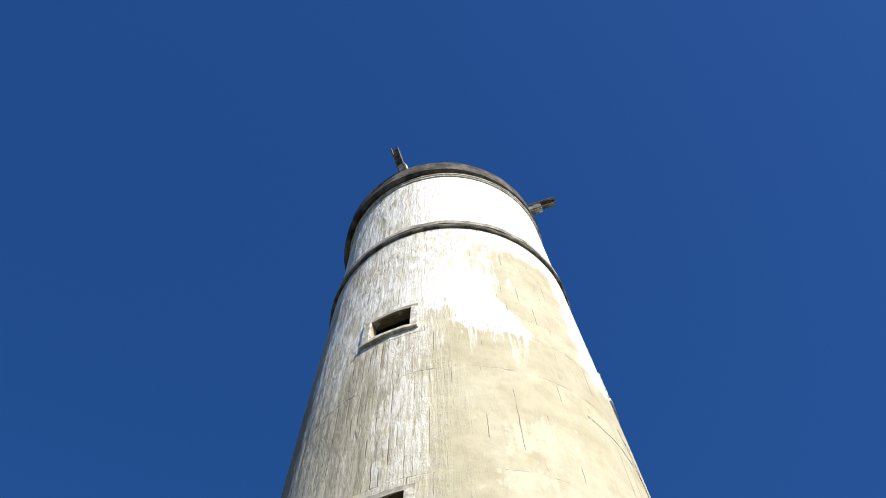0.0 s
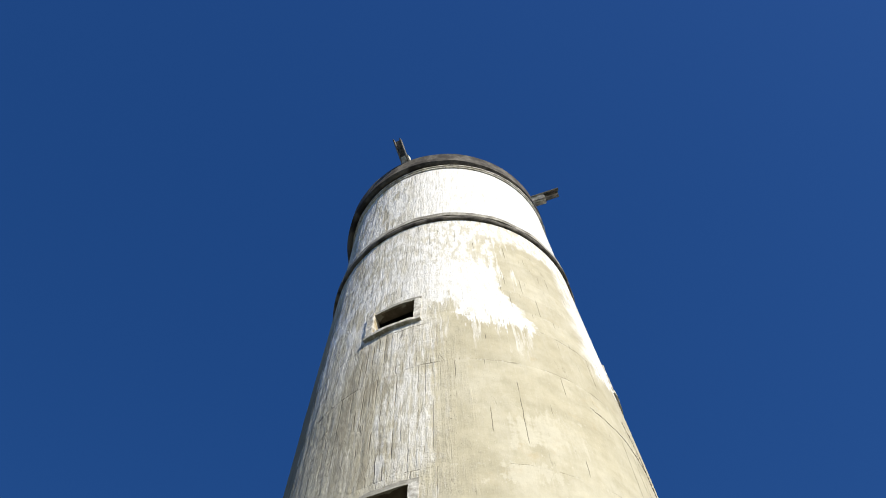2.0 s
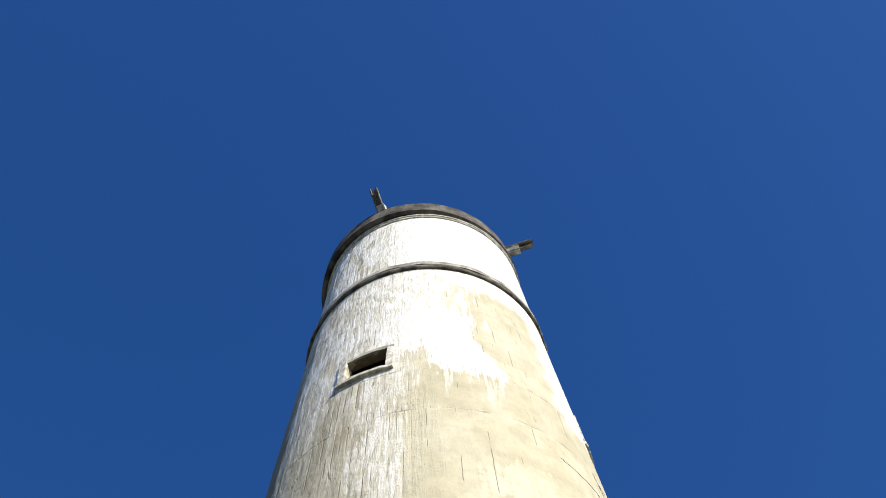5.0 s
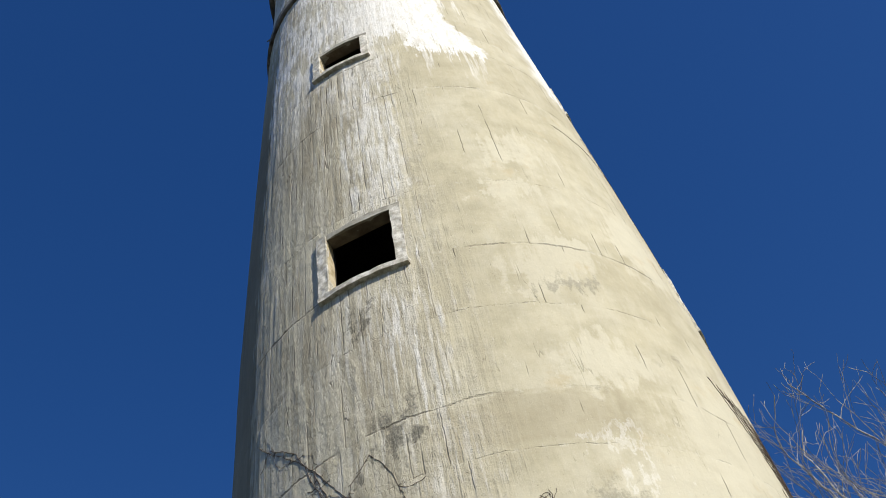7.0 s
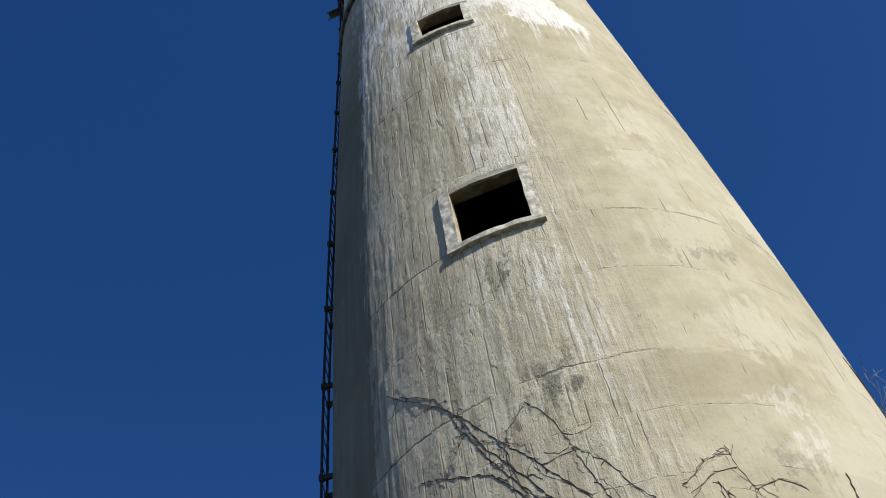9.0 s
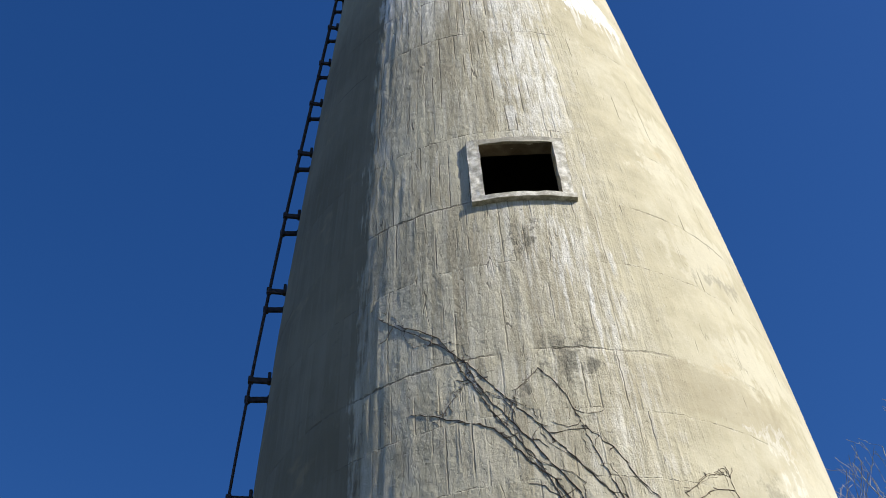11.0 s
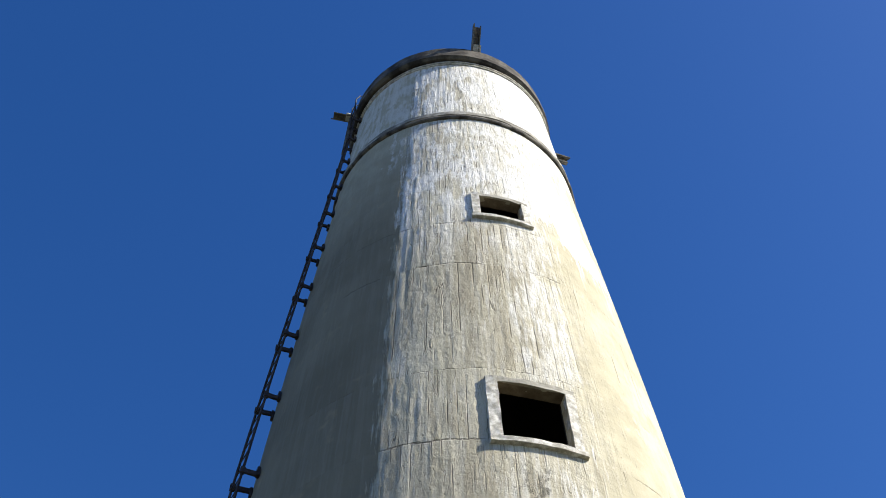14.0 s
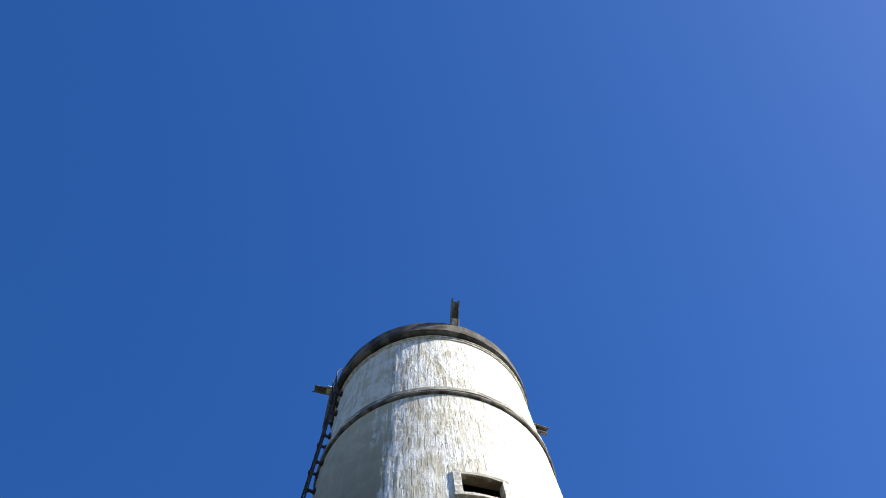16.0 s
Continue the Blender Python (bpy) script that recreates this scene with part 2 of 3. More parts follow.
    crack = N.math("MAXIMUM", crack, mul(mul(seam, inv(mul(white, 0.65))), inv(mul(flank, 0.95))))
    # pour joints, ragged and partly filled
    z_j = add_(z, mul(sub(N.noise(uv, 1.0, 5, 0.65, (2.2, 0.3, 1)), 0.5), 0.16))
    gap = None
    clear_joints = {10.83: 0.0, 13.72: 0.0, 18.38: 0.0, 19.84: 0.004}
    for level in LIFTS[5:]:
        g = add_(N.math("ABSOLUTE", sub(z_j, level)), clear_joints.get(level, 0.014))
        gap = g if gap is None else N.math("MINIMUM", gap, g)
    ragged = N.noise(uv, 1.0, 5, 0.7, (13, 7, 1))
    joint = mul(N.band(add_(gap, mul(sub(ragged, 0.5), 0.10)), 0.026, 0.006), mul(N.band(ragged, 0.34, 0.46), N.band(add_(N.noise(uv, 1.0, 4, 0.6, (1.1, 0.9, 1)), mul(boards, 0.03)), 0.45, 0.58)))
    joint = mul(joint, add_(mul(N.band(z, 20.4, 19.6), 0.6), 0.4))
    lip = mul(N.band(gap, 0.06, 0.02), N.band(flakes, 0.52, 0.62))
    colour = N.mix(mul(mul(lip, inv(flank)), 0.35), colour, (0.62, 0.60, 0.50))
    crack = N.math("MAXIMUM", crack, mul(joint, add_(mul(boards, 0.35), 0.65)))
    # grime in the cracks and the shade inside them, both as colour
    colour = N.mix(mul(crack, 0.72), colour, (0.085, 0.075, 0.058))
    pits = mul(N.band(N.noise(uv, 1.0, 4, 0.7, (24, 11, 1)), 0.62, 0.70), add_(mul(boards, 0.75), 0.25))
    colour = N.mix(mul(pits, 0.35), colour, (0.16, 0.15, 0.12))
    colour = N.mix(mul(N.band(fine, 0.52, 0.70), add_(mul(boards, 0.10), 0.06)), colour, (0.15, 0.14, 0.11))
    rough_side = add_(mul(boards, 0.72), 0.28)
    coarse = N.noise(uv, 11, 8, 0.7, (1.0, 0.6, 1))
    lumps = N.noise(uv, 4.2, 4, 0.6, (1.0, 0.7, 1))
    height = add_(mul(mul(fine, 0.18), rough_side), mul(mul(grain, 0.06), rough_side))
    height = add_(height, mul(mul(lumps, 1.5), rough_side))
    height = add_(height, mul(mul(coarse, 0.95), rough_side))
    height = add_(height, mul(mul(drip, 0.42), rough_side))
    height = add_(height, mul(white, 0.12))
    height = sub(height, add_(mul(crack, 0.7), mul(pits, 0.5)))
    return N.finish(colour, 0.92, 0, N.bump(height, 0.85, 0.022))


def stone_material(name, dark, light, scale=3.0, rough=0.88):
    N = Nodes(name)
    co = N.add("ShaderNodeTexCoord").outputs["Object"]
    a, b = N.noise(co, scale, 5, 0.6), N.noise(co, scale * 9, 6, 0.65)
    c = N.mix(N.band(a, 0.35, 0.68), dark, light)
    c = N.mix(N.math("MULTIPLY", N.band(b, 0.5, 0.75), 0.4), c, tuple(0.45 * v for v in dark))
    return N.finish(c, rough, 0, N.bump(b, 0.5, 0.01))


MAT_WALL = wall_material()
MAT_CAP = stone_material("dark_weathered_cornice", (0.035, 0.031, 0.028), (0.15, 0.138, 0.118), 2.6)
# dirt and the ledge's own shadow are both put into this colour
MAT_RING = stone_material("dirt_and_shade_string_course", (0.04, 0.036, 0.031), (0.19, 0.175, 0.15), 4.0)
MAT_FILLET = stone_material("grey_stained_fillet", (0.17, 0.16, 0.135), (0.50, 0.48, 0.42), 3.0)
MAT_FRAME = stone_material("limewashed_window_surround", (0.36, 0.34, 0.28), (0.74, 0.72, 0.66), 9.0)
# the shade inside the shaft is put into this near-black colour
MAT_INNER = stone_material("shade_black_inner_wall", (0.03, 0.027, 0.023), (0.06, 0.05, 0.042), 1.5)
MAT_REVEAL = stone_material("cream_stained_reveal", (0.36, 0.29, 0.17), (0.60, 0.53, 0.38), 5.0)
# brown lining of soffit and bed, darkened to carry the opening's shade
MAT_LINING = stone_material("brown_shade_dark_concrete", (0.11, 0.09, 0.068), (0.22, 0.185, 0.14), 3.0)
MAT_LINTEL = stone_material("grey_stained_lintel", (0.24, 0.23, 0.19), (0.44, 0.42, 0.36), 4.0)
MAT_IRON = stone_material("rusted_iron", (0.03, 0.028, 0.03), (0.07, 0.055, 0.05), 14, 0.7)
MAT_BEAM = stone_material("weathered_steel_post", (0.10, 0.095, 0.085), (0.24, 0.22, 0.19), 9, 0.75)
MAT_VINE = stone_material("dry_vine_bark", (0.055, 0.04, 0.032), (0.12, 0.09, 0.07), 25)
MAT_BARK = stone_material("grey_bark", (0.19, 0.18, 0.175), (0.45, 0.435, 0.42), 8)


def ground_material():
    N = Nodes("winter_grass")
    co = N.add("ShaderNodeTexCoord").outputs["Object"]
    a, b = N.noise(co, 0.25, 5), N.noise(co, 14, 6, 0.7)
    c = N.mix(N.band(a, 0.4, 0.62), (0.05, 0.05, 0.025), (0.085, 0.075, 0.042))
    c = N.mix(N.math("MULTIPLY", N.band(b, 0.45, 0.7), 0.5), c, (0.03, 0.033, 0.018))
    return N.finish(c, 0.95, 0, N.bump(b, 0.6, 0.05))


# ---- helpers for building ----
def mesh_of(name, verts, faces, mat, smooth=False):
    me = bpy.data.meshes.new(name)
    me.from_pydata([tuple(v) for v in verts], [], faces)
    me.materials.append(mat)
    if smooth:
        me.polygons.foreach_set("use_smooth", [True] * len(me.polygons))
    me.update()
    return me


def part(name, bm, material, parent, label="", smooth=False):
    """Link a bmesh as one mesh object under a thing or a part."""
    me = bpy.data.meshes.new(name)
    bm.to_mesh(me)
    bm.free()
    me.materials.append(material)
    if smooth:
        me.polygons.foreach_set("use_smooth", [True] * len(me.polygons))
    ob = new(name, me)
    ob.parent = parent
    return tagged(ob, label) if label else ob


def block(bm, size, m=None, bevel=0.0, wear=0.0, cuts=0):
    """A box with bevelled, slightly worn edges, added to bm."""
    b = bmesh.new()
    bmesh.ops.create_cube(b, size=1.0, matrix=Matrix.Diagonal((*size, 1)))
    if cuts:
        bmesh.ops.subdivide_edges(b, edges=b.edges[:], cuts=cuts, use_grid_fill=True)
    if bevel and not cuts:
        bmesh.ops.bevel(b, geom=b.edges[:], offset=bevel, segments=2, affect="EDGES")
    if wear:
        for v in b.verts:
            v.co += noise.noise_vector(v.co * 7 + Vector(size) * 3) * wear
    if m:
        b.transform(m)
    tmp = bpy.data.meshes.new("tmp")
    b.to_mesh(tmp)
    b.free()
    bm.from_mesh(tmp)
    bpy.data.meshes.remove(tmp)
    return bm


def tube(bm, points, radii, sides=6):
    """A tapered tube along points, added to bm."""
    pts = [Vector(p) for p in points]
    rings = []
    for i, p in enumerate(pts):
        d = (pts[min(i + 1, len(pts) - 1)] - pts[max(i - 1, 0)]).normalized()
        u = d.orthogonal().normalized()
        w = d.cross(u)
        rings.append([bm.verts.new(p + (u * math.cos(a) + w * math.sin(a)) * radii[i])
                      for a in (2 * math.pi * k / sides for k in range(sides))])
    for a, b in zip(rings, rings[1:]):
        best = min(range(sides), key=lambda s: (a[0].co - b[s].co).length_squared)
        for k in range(sides):
            bm.faces.new((a[k], a[(k + 1) % sides], b[(k + 1 + best) % sides], b[(k + best) % sides]))
    for ring in (rings[0][::-1], rings[-1]):
        bm.faces.new(ring)
    return bm


def lathe(profile, steps=144, wobble=0.0, seed=0):
    """A closed ring of revolution from (radius, z) pairs."""
    bm = bmesh.new()
    rows = []
    for i in range(steps):
        a = 2 * math.pi * i / steps
        w = 1 + wobble * noise.noise((math.cos(a) * 6 + seed, math.sin(a) * 6, seed))
        rows.append([bm.verts.new((r * w * math.sin(a), -r * w * math.cos(a), z + (w - 1) * 0.6)) for r, z in profile])
    n = len(profile)
    for i in range(steps):
        a, b = rows[i], rows[(i + 1) % steps]
        for k in range(n):
            bm.faces.new((a[k], b[k], b[(k + 1) % n], a[(k + 1) % n]))
    bmesh.ops.recalc_face_normals(bm, faces=bm.faces)
    return bm


TABLE = np.random.RandomState(5).rand(512, 512)


def vnoise(x, y, seed=0):
    """Smooth value noise on arrays."""
    x, y = x + seed * 37.7, y + seed * 11.3
    i, j = np.floor(x).astype(int), np.floor(y).astype(int)
    u, v = x - i, y - j
    u, v = u * u * (3 - 2 * u), v * v * (3 - 2 * v)
    g = lambda a, b: TABLE[a % 512, b % 512]
    return (g(i, j) * (1 - u) + g(i + 1, j) * u) * (1 - v) + (g(i, j + 1) * (1 - u) + g(i + 1, j + 1) * u) * v


# ---- ground ----
bm = bmesh.new()
rings, last = [0.0, 4, 8, 12, 18, 30, 60, 150, 500, 1500, 4000], None
for r in rings[1:]:
    ring = []
    for k in range(48):
        a = 2 * math.pi * k / 48
        ring.append(bm.verts.new((r * math.cos(a), r * math.sin(a), 0.05 * noise.noise((r * math.cos(a) * 0.2, r * math.sin(a) * 0.2, 0)) - 0.04)))
    if last:
        for k in range(48):
            bm.faces.new((last[k], last[(k + 1) % 48], ring[(k + 1) % 48], ring[k])[::-1])
    else:
        bm.faces.new(ring)
    last = ring
bmesh.ops.recalc_face_normals(bm, faces=bm.faces)
ground = part("ground", bm, ground_material(), None)
tagged(ground, "dry winter grass round the foot of the tower", "ground", kind="structure")


# ---- tower ----
def wall_radius(z):
    """The outer radius of the battered shaft; it bellies slightly."""
    u = (np.maximum(z, 4.0) - 12.1) / 8
    return 3.749 - 0.4784 * u - 0.2210 * u ** 2 + 0.0586 * u ** 3


def on_wall(deg, z, off=0.0):
    r, a = float(wall_radius(z)) + off, radians(deg)
    return Vector((r * math.sin(a), -r * math.cos(a), z))


TOP = 28.15
#          angle, sill z, head z, half width, surround width
WINDOWS = [(0.0, 13.72, 15.02, 0.515, 0.17), (0.0, 20.10, 20.93, 0.415, 0.15),
           (100.0, 13.72, 15.02, 0.515, 0.17), (100.0, 20.10, 20.93, 0.415, 0.15)]


def window_span(w):
    half = math.degrees(math.asin((w[3] + 0.03) / float(wall_radius((w[1] + w[2]) / 2))))
    return w[0] - half, w[0] + half


def relief(deg, z):
    """How far the wall stands proud of its mean surface: boards, fins, lift joints, trowel marks."""
    s = np.radians(deg) * 3.3
    lift = np.searchsorted(LIFTS, z)
    board_w = BOARD
    b = s / board_w + lift * 3.37
    k, t = np.floor(b).astype(int), b - np.floor(b)
    step = (TABLE[k % 512, lift % 512] - 0.5) * 0.005
    seam = np.exp(-(np.minimum(t, 1 - t) * board_w / 0.012) ** 2)
    fin = seam * (TABLE[(k + 91) % 512, (lift + 7) % 512] - 0.5) * 0.015 * np.clip((vnoise(s * 3, z * 0.8, 11) - 0.2) * 3, 0, 1)
    rough = (vnoise(s * 12, z * 1.1, 1) - 0.5) * 0.005 + (vnoise(s * 26, z * 5, 2) - 0.5) * 0.005
    boardy = np.clip((24 - deg - 16 * (vnoise(s * 0.9, z * 0.5, 9) - 0.5)) / 18, 0.10, 1)
    d = boardy * (step + fin + rough) + (vnoise(s * 0.8, z * 0.9, 4) - 0.5) * 0.008
    gap = np.min(np.abs(z[..., None] + 0.05 * (vnoise(s * 1.3, z * 0 + 0.5, 6)[..., None] - 0.5) - np.array(LIFTS)), axis=-1)
    open_ = np.clip((vnoise(s * 1.1, lift * 3.1, 8) - 0.38) * 3.5, 0.05, 1) * (0.55 + 0.45 * boardy)
    d -= 0.0045 * np.clip((vnoise(s * 5, z * 0 + lift, 12) - 0.25) * 2.2, 0, 1) * np.where(z > 20, 0.5, 1) * np.exp(-(gap / 0.025) ** 2) * open_
    return d


def tower_wall(parent):
    """The shaft: outer and inner skin with the window openings cut through."""
    th = np.concatenate([np.arange(-180, -66, 3.0), np.arange(-66, 114, 0.42), np.arange(114.5, 179, 3.0)])
    zs = np.concatenate([np.arange(0, 7.4, 0.6), np.arange(7.5, TOP, 0.045), [TOP]])
    for w in WINDOWS:   # grid lines on the window edges
        for edge in window_span(w):
            th[np.abs((th - edge)).argmin()] = edge
        for edge in (w[1], w[2]):
            zs[np.abs(zs - edge).argmin()] = edge
    nt, nz = len(th), len(zs)
    D, Z = np.meshgrid(th, zs, indexing="ij")
    cell_t, cell_z = np.meshgrid((th + np.roll(th, -1)) / 2, (zs[:-1] + zs[1:]) / 2, indexing="ij")
    keep = np.ones(cell_t.shape, bool)
    for w in WINDOWS:
        a, b = window_span(w)
        keep &= ~((cell_t > a) & (cell_t < b) & (cell_z > w[1]) & (cell_z < w[2]))
    outer = wall_radius(Z) + relief(D, Z)
    i, j = np.nonzero(keep)
    i2 = (i + 1) % nt
    quads = np.stack([i * nz + j, i2 * nz + j, i2 * nz + j + 1, i * nz + j + 1], 1)
    xyz = np.stack([outer * np.sin(np.radians(D)), -outer * np.cos(np.radians(D)), Z], -1).reshape(-1, 3)
    me = bpy.data.meshes.new("shaft")
    me.from_pydata(xyz, [], quads.tolist())
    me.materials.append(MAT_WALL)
    uv = me.uv_layers.new(name="wall_map")
    loops = np.zeros(len(me.loops), int)
    me.loops.foreach_get("vertex_index", loops)
    u = np.radians(D).reshape(-1) * RU
    co = np.stack([u[loops], Z.reshape(-1)[loops]], 1)
    seam = np.repeat(i == nt - 1, 4)
    co[seam & (co[:, 0] < 0), 0] += 2 * math.pi * RU
    uv.data.foreach_set("uv", co.astype(np.float32).ravel())
    me.polygons.foreach_set("use_smooth", np.ones(len(me.polygons), bool))
    me.update()
    ob = new("shaft", me)
    ob.parent = parent
    tagged(ob, "beige board-marked concrete with worn whitewash streaks, shade painted into one flank")
    # inner skin
    bm = bmesh.new()
    angles = sorted(set(list(range(-180, 180, 6)) + [round(e, 3) for w in WINDOWS for e in window_span(w)]))
    levels = sorted({0.1, 7, 12, 17.5, 23, 27.9} | {e for w in WINDOWS for e in (w[1], w[2])})
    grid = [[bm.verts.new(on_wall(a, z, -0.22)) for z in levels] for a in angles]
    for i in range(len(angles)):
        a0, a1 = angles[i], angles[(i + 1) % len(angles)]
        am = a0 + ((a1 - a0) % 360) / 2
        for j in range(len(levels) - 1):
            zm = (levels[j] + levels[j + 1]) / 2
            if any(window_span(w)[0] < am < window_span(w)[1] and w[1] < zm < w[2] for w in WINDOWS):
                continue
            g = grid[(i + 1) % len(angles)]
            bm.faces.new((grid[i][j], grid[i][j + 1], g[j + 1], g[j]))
    part("inner_wall", bm, MAT_INNER, parent, "inside of the shaft, painted near black for its shade")


def inner_light_stop(z, parent):
    bm = bmesh.new()
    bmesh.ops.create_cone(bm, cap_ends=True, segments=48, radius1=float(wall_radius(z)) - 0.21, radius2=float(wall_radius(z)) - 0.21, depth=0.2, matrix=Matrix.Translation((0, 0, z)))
    part("inner_light_stop", bm, MAT_INNER, parent)


tower = new("tower")
tagged(tower, "tall round concrete tower with peeling whitewash at its top", "tower")
tower_wall(tower)
# unseen slabs, added to keep sunlight from brightening the inside
for level in (12.2, 17.6, 23.0):
    inner_light_stop(level, tower)


def ring_profile(r_in, pts):
    return [(r_in, pts[0][1])] + pts + [(r_in, pts[-1][1])]


r_ring = float(wall_radius(24.6))
part("string_course", lathe(ring_profile(r_ring - 0.12, [(r_ring + 0.02, 24.57), (r_ring + 0.05, 24.585), (r_ring + 0.065, 24.62),
     (r_ring + 0.055, 24.68), (r_ring + 0.02, 24.71)]), 200, 0.007, 2), MAT_RING, tower, "dark projecting string course")
part("string_fillet", lathe(ring_profile(r_ring - 0.12, [(r_ring + 0.02, 24.715), (r_ring + 0.05, 24.725), (r_ring + 0.045, 24.86), (r_ring - 0.02, 24.90)]), 200, 0.006, 4),
     MAT_FILLET, tower, "grey stained fillet over the string course")
r_top = float(wall_radius(28.1))
cornice = part("cornice", lathe(ring_profile(r_top - 0.15, [(r_top + 0.03, 27.99), (r_top + 0.06, 28.0), (2.47, 28.03), (2.50, 28.06), (2.495, 28.20), (2.475, 28.22), (2.455, 28.53), (2.42, 28.56)]),
     180, 0.004, 5), MAT_CAP, tower, "dark weathered overhanging cornice")
cornice.location = (-0.06, -0.04, 0)     # cast slightly off the axis
for name, z, out in (("moulding", 27.93, 0.05), ("moulding", 27.85, 0.03)):
    r = float(wall_radius(z))
    part(name, lathe(ring_profile(r - 0.05, [(r + out * 0.6, z - 0.02), (r + out, z - 0.012), (r + out, z + 0.012), (r + out * 0.6, z + 0.02)]), 144, 0.002, 7), MAT_FRAME, tower)
bm = bmesh.new()
bmesh.ops.create_circle(bm, cap_ends=True, radius=2.40, segments=96, matrix=Matrix.Translation((-0.065, 0, 28.53)))
part("roof", bm, MAT_CAP, tower, "flat concrete roof slab")


def window(w, parent, proud=1.0):
    """A deep opening with a flat surround that follows the batter: lintel, two jambs and a projecting sill."""
    deg, z0, z1, hw, sw = w
    zm = (z0 + z1) / 2
    slope = math.atan(float(wall_radius(z1) - wall_radius(z0)) / (z1 - z0))
    m = Matrix.Rotation(radians(deg), 4, "Z") @ Matrix.Translation((0, -float(wall_radius(zm)), zm)) @ Matrix.Rotation(slope, 4, "X")
    h, rad = z1 - z0, float(wall_radius(zm))
    depth, x, y0 = 0.19, hw + 0.012, 0.03
    soffit = block(bmesh.new(), (2 * hw, depth, 0.03), Matrix.Translation((0, depth / 2 + y0, h / 2 + 0.012)), bevel=0.004)
    lining = part("window", soffit, MAT_LINING, parent, "open unglazed window with a limewashed surround")
    lining.matrix_basis = m
    part("sill_bed", block(bmesh.new(), (2 * hw, depth, 0.03), Matrix.Translation((0, depth / 2 + y0, -h / 2 - 0.012)), bevel=0.004), MAT_LINING, lining)
    for side in (-1, 1):
        part("reveal", block(bmesh.new(), (0.03, depth, h + 0.06), Matrix.Translation((side * x, depth / 2 + y0, 0)), wear=0.004, cuts=3), MAT_REVEAL, lining, "cream stained reveal")

    def bent(size, at, seed, wear=0.013, cuts=9):
        """A worn block that follows the curve of the wall."""
        b = block(bmesh.new(), size, Matrix.Translation(at), cuts=cuts)
        for v in b.verts:
            v.co += noise.noise_vector(v.co * 6 + Vector((seed, w[0], z0))) * wear + noise.noise_vector(v.co * 19 + Vector((z0, seed, 0))) * wear * 0.5
            v.co.y += rad - math.sqrt(rad * rad - v.co.x ** 2)
        return b

    part("jamb", bent((sw, 0.17, h + sw * 0.55), (-(hw + sw / 2), 0.085 - 0.054 * proud, sw * 0.2), 1), MAT_FRAME, lining)
    part("jamb", bent((sw * 0.9, 0.16, h + 0.02), (hw + sw * 0.45, 0.058, 0), 2), MAT_FRAME, lining)
    part("lintel", bent((2 * hw + sw * 0.9, 0.16, sw * 0.7), (sw * 0.45, 0.068, h / 2 + sw * 0.36), 3), MAT_LINTEL, lining, "grey stained lintel")
    part("sill", bent((2 * (hw + sw) + 0.02, 0.24, sw * 0.56), (0.0, 0.12 - 0.078 * proud, -h / 2 - sw * 0.28), 4), MAT_FRAME, lining, "projecting pale sill")


for w in WINDOWS:
    window(w, tower, 1.0 if w[0] < 50 else 0.5)


def post(deg, foot_deg, foot_r, rho, z, parent, foot_z=28.44):
    """A leaning channel-section post on a mortar pad."""
    tip = Vector((rho * math.sin(radians(deg)), -rho * math.cos(radians(deg)), z))
    foot = Vector((foot_r * math.sin(radians(foot_deg)), -foot_r * math.cos(radians(foot_deg)), foot_z))
    d = tip - foot
    out = Vector((math.sin(radians(deg)), -math.cos(radians(deg)), 0))
    zax = d.normalized()
    xax = zax.cross(out).normalized()
    yax = zax.cross(xax)
    m = Matrix((xax, yax, zax)).transposed().to_4x4()
    m.translation = foot
    bm = bmesh.new()
    n = d.length
    block(bm, (0.19, 0.028, n), Matrix.Translation((0, 0.03, n / 2)), 0.004)
    for s, extra in ((-1, 0.03), (1, -0.02)):
        block(bm, (0.028, 0.12, n + extra), Matrix.Translation((s * 0.081, -0.037, (n + extra) / 2)), 0.004)
    ob = part("post", bm, MAT_BEAM, parent, "leaning weathered channel post")
    ob.matrix_basis = m
    part("pad", block(bmesh.new(), (0.20, 0.17, 0.46), Matrix.Translation((0.03, 0, 0.13)), wear=0.012, cuts=3), MAT_FRAME, ob)


for deg, foot_deg, foot_r, rho, z in ((-1.6, -0.8, 2.33, 2.84, 29.20), (88.0, 85.0, 2.35, 3.04, 28.50), (-91.5, -89.5, 2.35, 3.02, 28.60)):
    post(deg, foot_deg, foot_r, rho, z, tower)


# strut under the west post
strut = part("strut", block(bmesh.new(), (0.20, 0.09, 1.75), None, bevel=0.012), MAT_BEAM, tower, "brown weathered upright strut")
strut.matrix_basis = Matrix.Rotation(radians(-91.0), 4, "Z") @ Matrix.Translation((0, -2.62, 27.72)) @ Matrix.Rotation(radians(-3.0), 4, "X")


# ---- iron ladder on the west side ----
def rail_at(z, far):
    """The centre of a ladder rail at height z; it stands off the wall, less towards the top."""
    k = (z - 18) / 6
    deg, off = (-86.28 + 0.40 * k, 0.288 - 0.081 * k) if far else (-80.04 + 0.40 * k, 0.245 - 0.065 * k)
    clear = 2.605 - float(wall_radius(z))      # swings out round the cornice
    ease = min(1.0, max(0.0, (z - 25.8) / 2.0))
    return on_wall(deg, z, off + max(0.0, clear - off) * ease * ease * (3 - 2 * ease))


